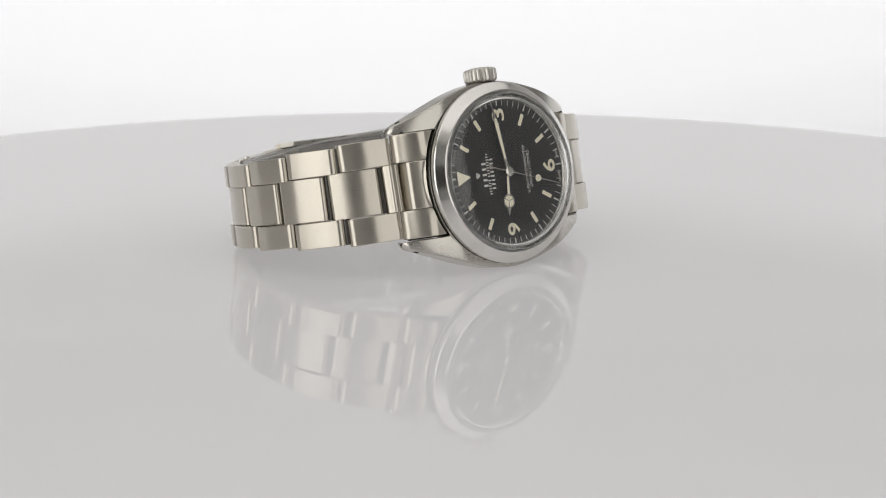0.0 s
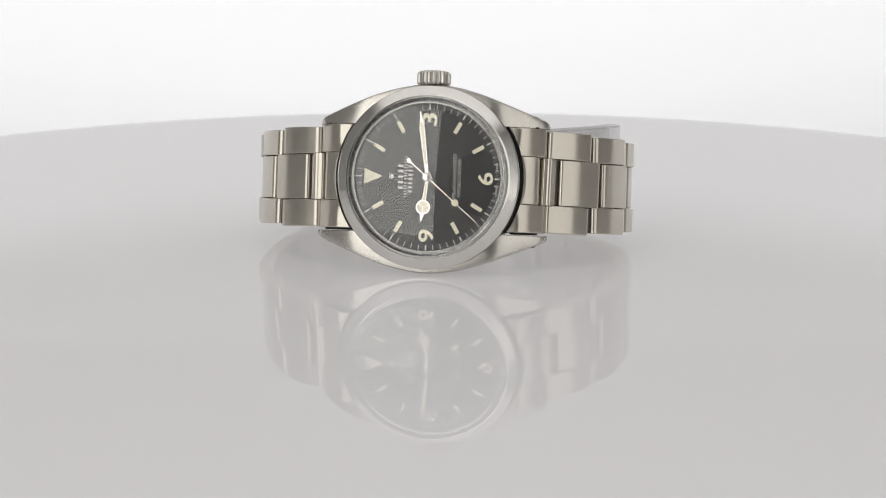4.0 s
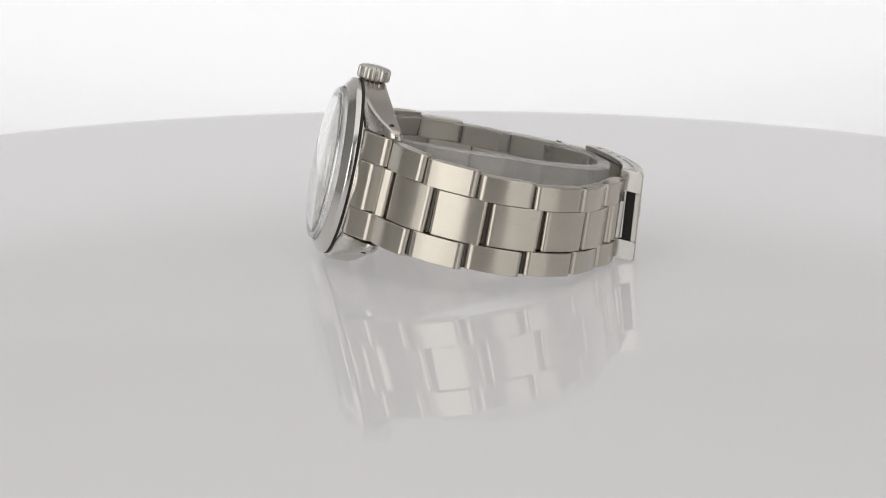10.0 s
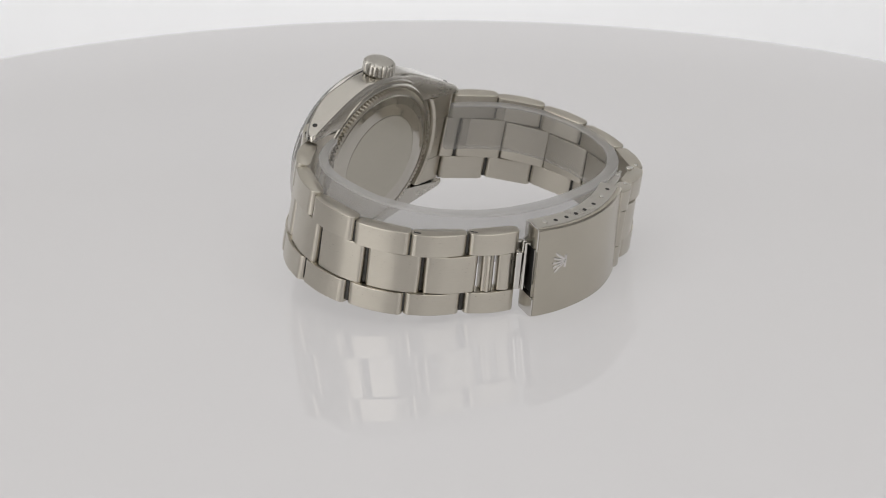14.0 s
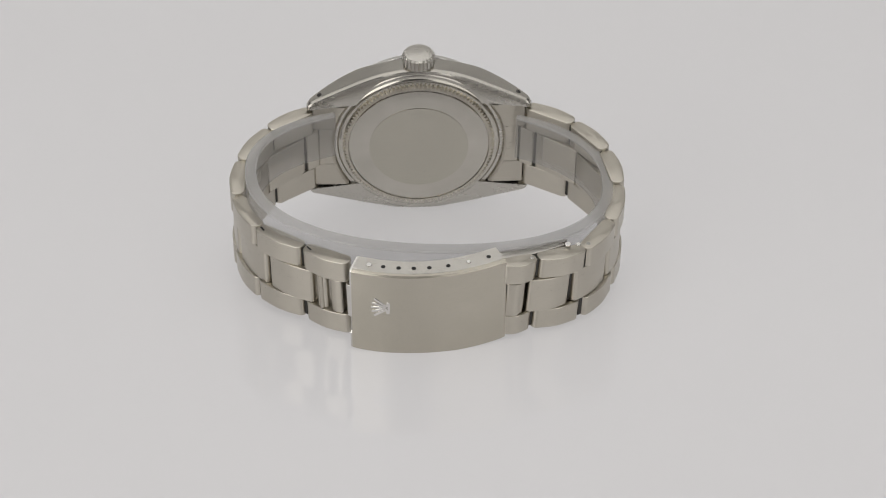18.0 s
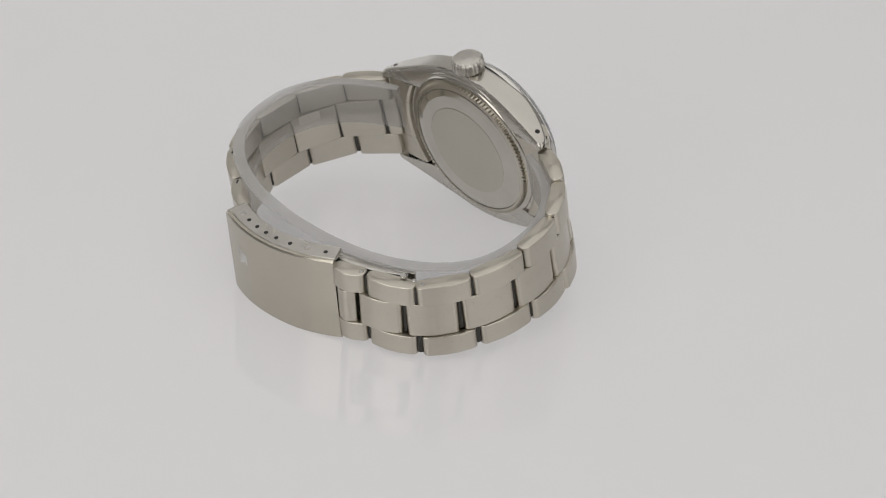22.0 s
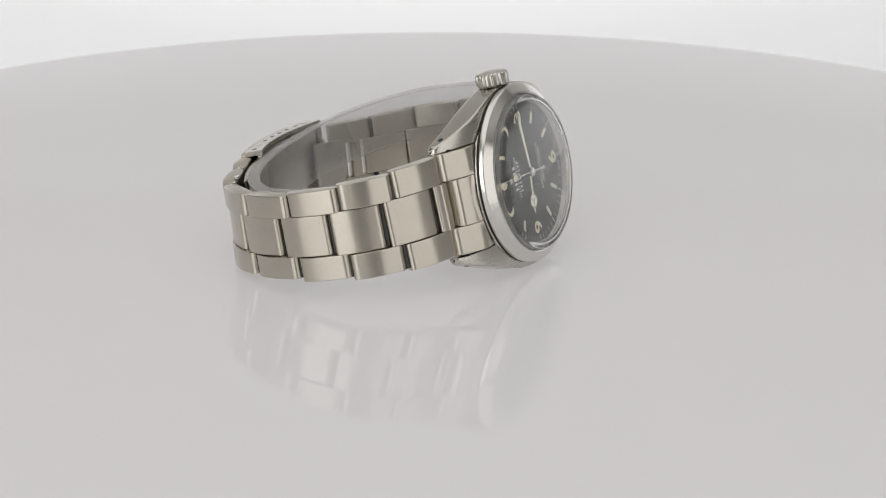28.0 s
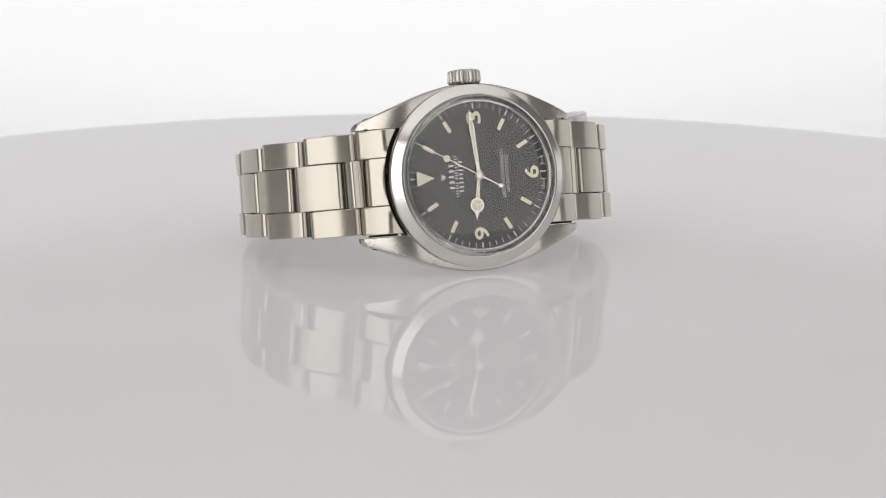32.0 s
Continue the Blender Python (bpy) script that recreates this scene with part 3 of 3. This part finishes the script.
def end_link(side):
    """Three fitted pieces between the lugs that hug the round of the case; the middle one is shorter."""
    for z0, z1, out in ((-9.75, -4.5, 21.5), (-4.42, 4.42, 20.4), (4.5, 9.75, 21.5)):
        secs = []
        zs = [z0, z0 + 0.12] + [z0 + (z1 - z0) * k / 10 for k in range(1, 10)] + [z1 - 0.12, z1]
        steep = 0.44 if out > 21 else 0.36
        fall = lambda x: 1.35 + steep * max(0.0, x - 16.9) ** 1.4
        for k, z in enumerate(zs):
            xi = math.sqrt(17.65 ** 2 - z * z)
            e = 0.12 if k in (0, len(zs) - 1) else 0.0
            prof = [(xi, 1.85 + e), (xi + 0.06, 1.5 + e), (xi + 0.2, 1.32 + e)]
            r = 0.6
            for i in range(1, 9):
                x = xi + 0.2 + (out - r - xi - 0.2) * i / 8
                prof.append((x, fall(x) + e))
            y0 = fall(out - r) + e
            for deg in (50, 62, 74, 90):
                f = (math.sin(radians(deg)) - math.sin(radians(40))) / (1 - math.sin(radians(40)))
                g = (math.cos(radians(40)) - math.cos(radians(deg))) / math.cos(radians(40))
                prof.append((out - e - r * (1 - f), y0 + 1.15 * g))
            prof += [(out - e, max(y0 + 1.3, 6.0)), (out - 0.8, 6.9), (xi - 0.3, 7.0), (xi - 0.75, 6.6), (xi - 0.75, 3.3), (xi, 3.0)]
            secs.append([(side * x, y, z) for x, y in prof])
        part("end_link", loft(secs), brushed)


def end_gap(side):
    """Black crescent and bars that paint the shade between case, lugs and end links."""
    secs = []
    for k in range(17):
        z = -9.95 + 19.9 * k / 16
        x0, x1 = math.sqrt(17.2 ** 2 - z * z), math.sqrt(17.9 ** 2 - z * z)
        secs.append([(side * x0, 2.2, z), (side * x1, 2.2, z), (side * x1, 2.8, z), (side * x0, 2.8, z)])
    part("end_gap", loft(secs), shade_black)
    for z, x, long, deep in ((9.9, 17.6, 5.0, 3.0), (-9.9, 17.6, 5.0, 3.0), (4.47, 18.6, 2.4, 2.6), (-4.47, 18.6, 2.4, 2.6)):
        part("end_gap", bevelled_box(long, 2.6, 0.4), shade_black, at=shift(side * x, deep + 2.4, z))


end_gap(1)
end_gap(-1)
end_link(1)
end_link(-1)
# spring bars, coloured black for the shade in the slots before them
for s in (1, -1):
    part("spring_bar", rod(0.55, 19.8), shade_black, at=shift(s * 19.4, 5.7, 0))


# ---- folding clasp ----
CLASP_A, CLASP_B, CLASP_RISE = (13.9, 56.0), (-14.0, 54.2), 2.9
CLASP_TOP, CLASP_WIDE, CLASP_LEAN = 12.0, 17.2, 0.13


def clasp_at(u, inward=0.0):
    """Point of the clasp's outer arc; u from the six side (0) to the twelve side (1)."""
    x = CLASP_A[0] + (CLASP_B[0] - CLASP_A[0]) * u
    y = CLASP_A[1] + (CLASP_B[1] - CLASP_A[1]) * u + CLASP_RISE * (1 - (2 * u - 1) ** 2)
    dx = CLASP_B[0] - CLASP_A[0]
    dy = CLASP_B[1] - CLASP_A[1] + CLASP_RISE * (-4 * (2 * u - 1))
    ln = math.hypot(dx, dy)
    nx, ny = dy / ln, -dx / ln
    if ny < 0:
        nx, ny = -nx, -ny
    return x - nx * inward, y - ny * inward


def arc_plate(z0, z1, d0, d1, u0=0.0, u1=1.0, steps=24, soft=0.0):
    secs = []
    for k in range(steps + 1):
        u = u0 + (u1 - u0) * k / steps
        s = soft if 0 < k < steps else soft + 0.1
        a, b = clasp_at(u, d0), clasp_at(u, d1)
        a2, b2 = clasp_at(u, d0 + s), clasp_at(u, d1 - s)
        r = 0.4 * s + 0.05
        ring = [(*a, z0 + s), (*a, z0 + s + r), (*a, z1 - s - r), (*a, z1 - s), (*a2, z1), (*b2, z1), (*b, z1 - s), (*b, z1 - s - r), (*b, z0 + s + r), (*b, z0 + s), (*b2, z0), (*a2, z0)]
        secs.append([(px, py + CLASP_LEAN * (CLASP_TOP - pz), pz) for px, py, pz in ring])
    return loft(secs)


def clasp():
    top, bot = CLASP_TOP, CLASP_TOP - CLASP_WIDE
    cover = part("clasp_cover", arc_plate(bot, top, 0.0, 1.1, soft=0.28), shaded_clasp_steel, label="brushed steel folding clasp cover")
    for z0, z1 in ((top - 0.95, top - 0.02), (bot + 0.02, bot + 0.95)):
        finish("flange", arc_plate(z0, z1, 0.9, 4.3, 0.0, 1.0, soft=0.12), satin, None, cover)
    for k, u in enumerate((0.093, 0.19, 0.296, 0.40, 0.507, 0.638, 0.78, 0.919)):
        x, y = clasp_at(u, 2.4)
        if k in (0, 6):
            finish("pin_head", rod(0.55 if k == 0 else 0.42, 0.2, 18, 0.05), polished, shift(x, y, top + 0.05), cover)
        else:
            # uncut hole, its shade painted by a black disc
            finish("adjusting_hole", rod(0.42, 0.12, 18, 0.01), shade_black, shift(x, y, top - 0.03), cover)
    # stamped emblem: a small raised five-point shape
    x, y = clasp_at(0.24, 0.0)
    spikes = []
    for k, a in enumerate((-34, -17, 0, 17, 34)):
        b = bevelled_box(0.36, 0.2, 2.3, 0.09, 1, at=(0, 0, 1.3))
        b.transform(Matrix.Rotation(radians(a), 4, "Y"))
        spikes.append(b)
    spikes.append(bevelled_box(1.9, 0.2, 0.5, 0.09, 1, at=(0, 0, 0.15)))
    emblem = joined(*spikes)
    emblem.transform(Matrix.Diagonal((1.35, 0.7, 1.35, 1.0)))
    finish("stamped_emblem", emblem, polished, shift(x, y + CLASP_LEAN * 7.0, top - 7.0) @ pose(0, 0, 0, math.degrees(CLASP_LEAN), 0, -10) @ pose(0, 0, 0, 0, 90, 0), cover)
    # blades folded inside
    finish("folding_blade", arc_plate(bot + 2.0, top - 1.2, 3.2, 4.0, 0.04, 0.97), satin, None, cover)
    for inset, s0 in ((3.15, 5.3), (4.15, 5.2)):
        m, length, wide = link_frame(TWELVE, s0, 7.3)
        finish("folding_blade", link_mesh(length, 11.5, 0.55, 0.25, 0.25, 0.9, 0.08), satin, m @ shift(0, -inset - 0.6, 1.6), cover)
    finish("lock_bar", rod(0.5, CLASP_WIDE - 8), polished, shift(*clasp_at(-0.012, 4.2), (top + bot) / 2) @ shift(0, CLASP_LEAN * CLASP_WIDE / 2, 0) @ pose(0, 0, 0, math.degrees(CLASP_LEAN), 0, 0), cover)
    finish("lock_bar", rod(0.36, CLASP_WIDE - 8), polished, shift(*clasp_at(-0.02, 3.1), (top + bot) / 2) @ shift(0, CLASP_LEAN * CLASP_WIDE / 2, 0) @ pose(0, 0, 0, math.degrees(CLASP_LEAN), 0, 0), cover)
    # black block added for the shade inside the clasp's open end
    finish("inner_plate", arc_plate(bot + 3.8, top - 3.8, 1.0, 4.1, 0.022, 0.05, 3, 0.1), shade_black, None, cover)
    for z0, z1 in ((top - 4.1, top - 0.06), (bot + 0.06, bot + 3.7)):
        finish("cheek", arc_plate(z0, z1, 0.12, 4.3, -0.012, 0.03, 3, 0.22), polished, None, cover)
    finish("lift_tab", arc_plate(bot + 3.75, top - 4.15, 0.25, 0.95, -0.006, 0.02, 3, 0.2), polished, None, cover)
    finish("pin_head", rod(0.6, 0.5, 18, 0.08), polished, shift(-25.6, 48.0, 9.95), cover)
    finish("pin_head", rod(0.45, 0.3, 18, 0.06), polished, shift(-27.6, 47.4, 9.4), cover)


clasp()

# ---- clear plastic strip inside the bracelet ----
holder = new("plastic_strip")
tagged(holder, "clear plastic support strip curled inside the watch bracelet", "plastic strip")


def strip():
    fine = []
    tops = [9.7, 11.2, 12.5, 12.9, 12.7, 12.1, 11.0, 9.9, 8.8, 8.4, 8.3, 8.3]
    for i in range(121):
        a = radians(-61 + (302 * i / 120))
        c, s = math.cos(a), math.sin(a)
        f = i / 120 * 11
        k = min(int(f), 10)
        top = tops[k] + (tops[k + 1] - tops[k]) * (f - k)
        fine.append(Vector((-1.3 + 34.6 * math.copysign(abs(c) ** 0.9, c), 28.2 + 22.8 * math.copysign(abs(s) ** 0.9, s), top)))
    secs, rim = [], []
    for i, q in enumerate(fine):
        t = (fine[min(i + 1, len(fine) - 1)] - fine[max(i - 1, 0)])
        t.z = 0
        t.normalize()
        nx, ny = -t.y, t.x
        g = 1.3 + 1.1 * math.sin(math.pi * i / (len(fine) - 1)) ** 0.5
        hi, lo = q.z - 0.45, q.z - 10.0
        at = lambda d, z: (q.x + nx * d, q.y + ny * d, z)
        secs.append([at(0, lo), at(0, hi), at(g, hi), at(g, lo)])
        rim.append([at(0, hi + 0.01), at(0, q.z - 0.2), at(0.2, q.z), at(g - 0.2, q.z), at(g, q.z - 0.2), at(g, hi + 0.01)])
    finish("strip", loft(secs), strip_plastic, WATCH, holder)
    tagged(finish("rim", loft(rim), rim_plastic, WATCH, holder), "frosted upper rim of the strip")


strip()

# ---- what moves ----
SPIN, FRONT, HALT = 12.0335, 3.258, 31.55


def turned(t):
    return pose(0, 0, 0, 0, 0, -SPIN * (min(t, HALT) - FRONT))


def hand_at(clock_deg):
    return WATCH @ Matrix.Rotation(-radians(180 - clock_deg), 4, "Y")


def motions():
    times = [float(k) for k in range(0, 32)] + [31.5, 31.6, 32.0]
    for ob in (watch, holder, table):
        walk(ob, [(t, turned(t)) for t in times])
    walk(second_ob, [(float(t), hand_at((32.8 + t) * 6)) for t in range(0, 33)])
    walk(minute_ob, [(0.0, hand_at(13.65 * 6)), (32.0, hand_at((13.65 + 32 / 60) * 6))])
    walk(hour_ob, [(0.0, hand_at(276.8)), (32.0, hand_at(276.8 + 0.27))])


motions()
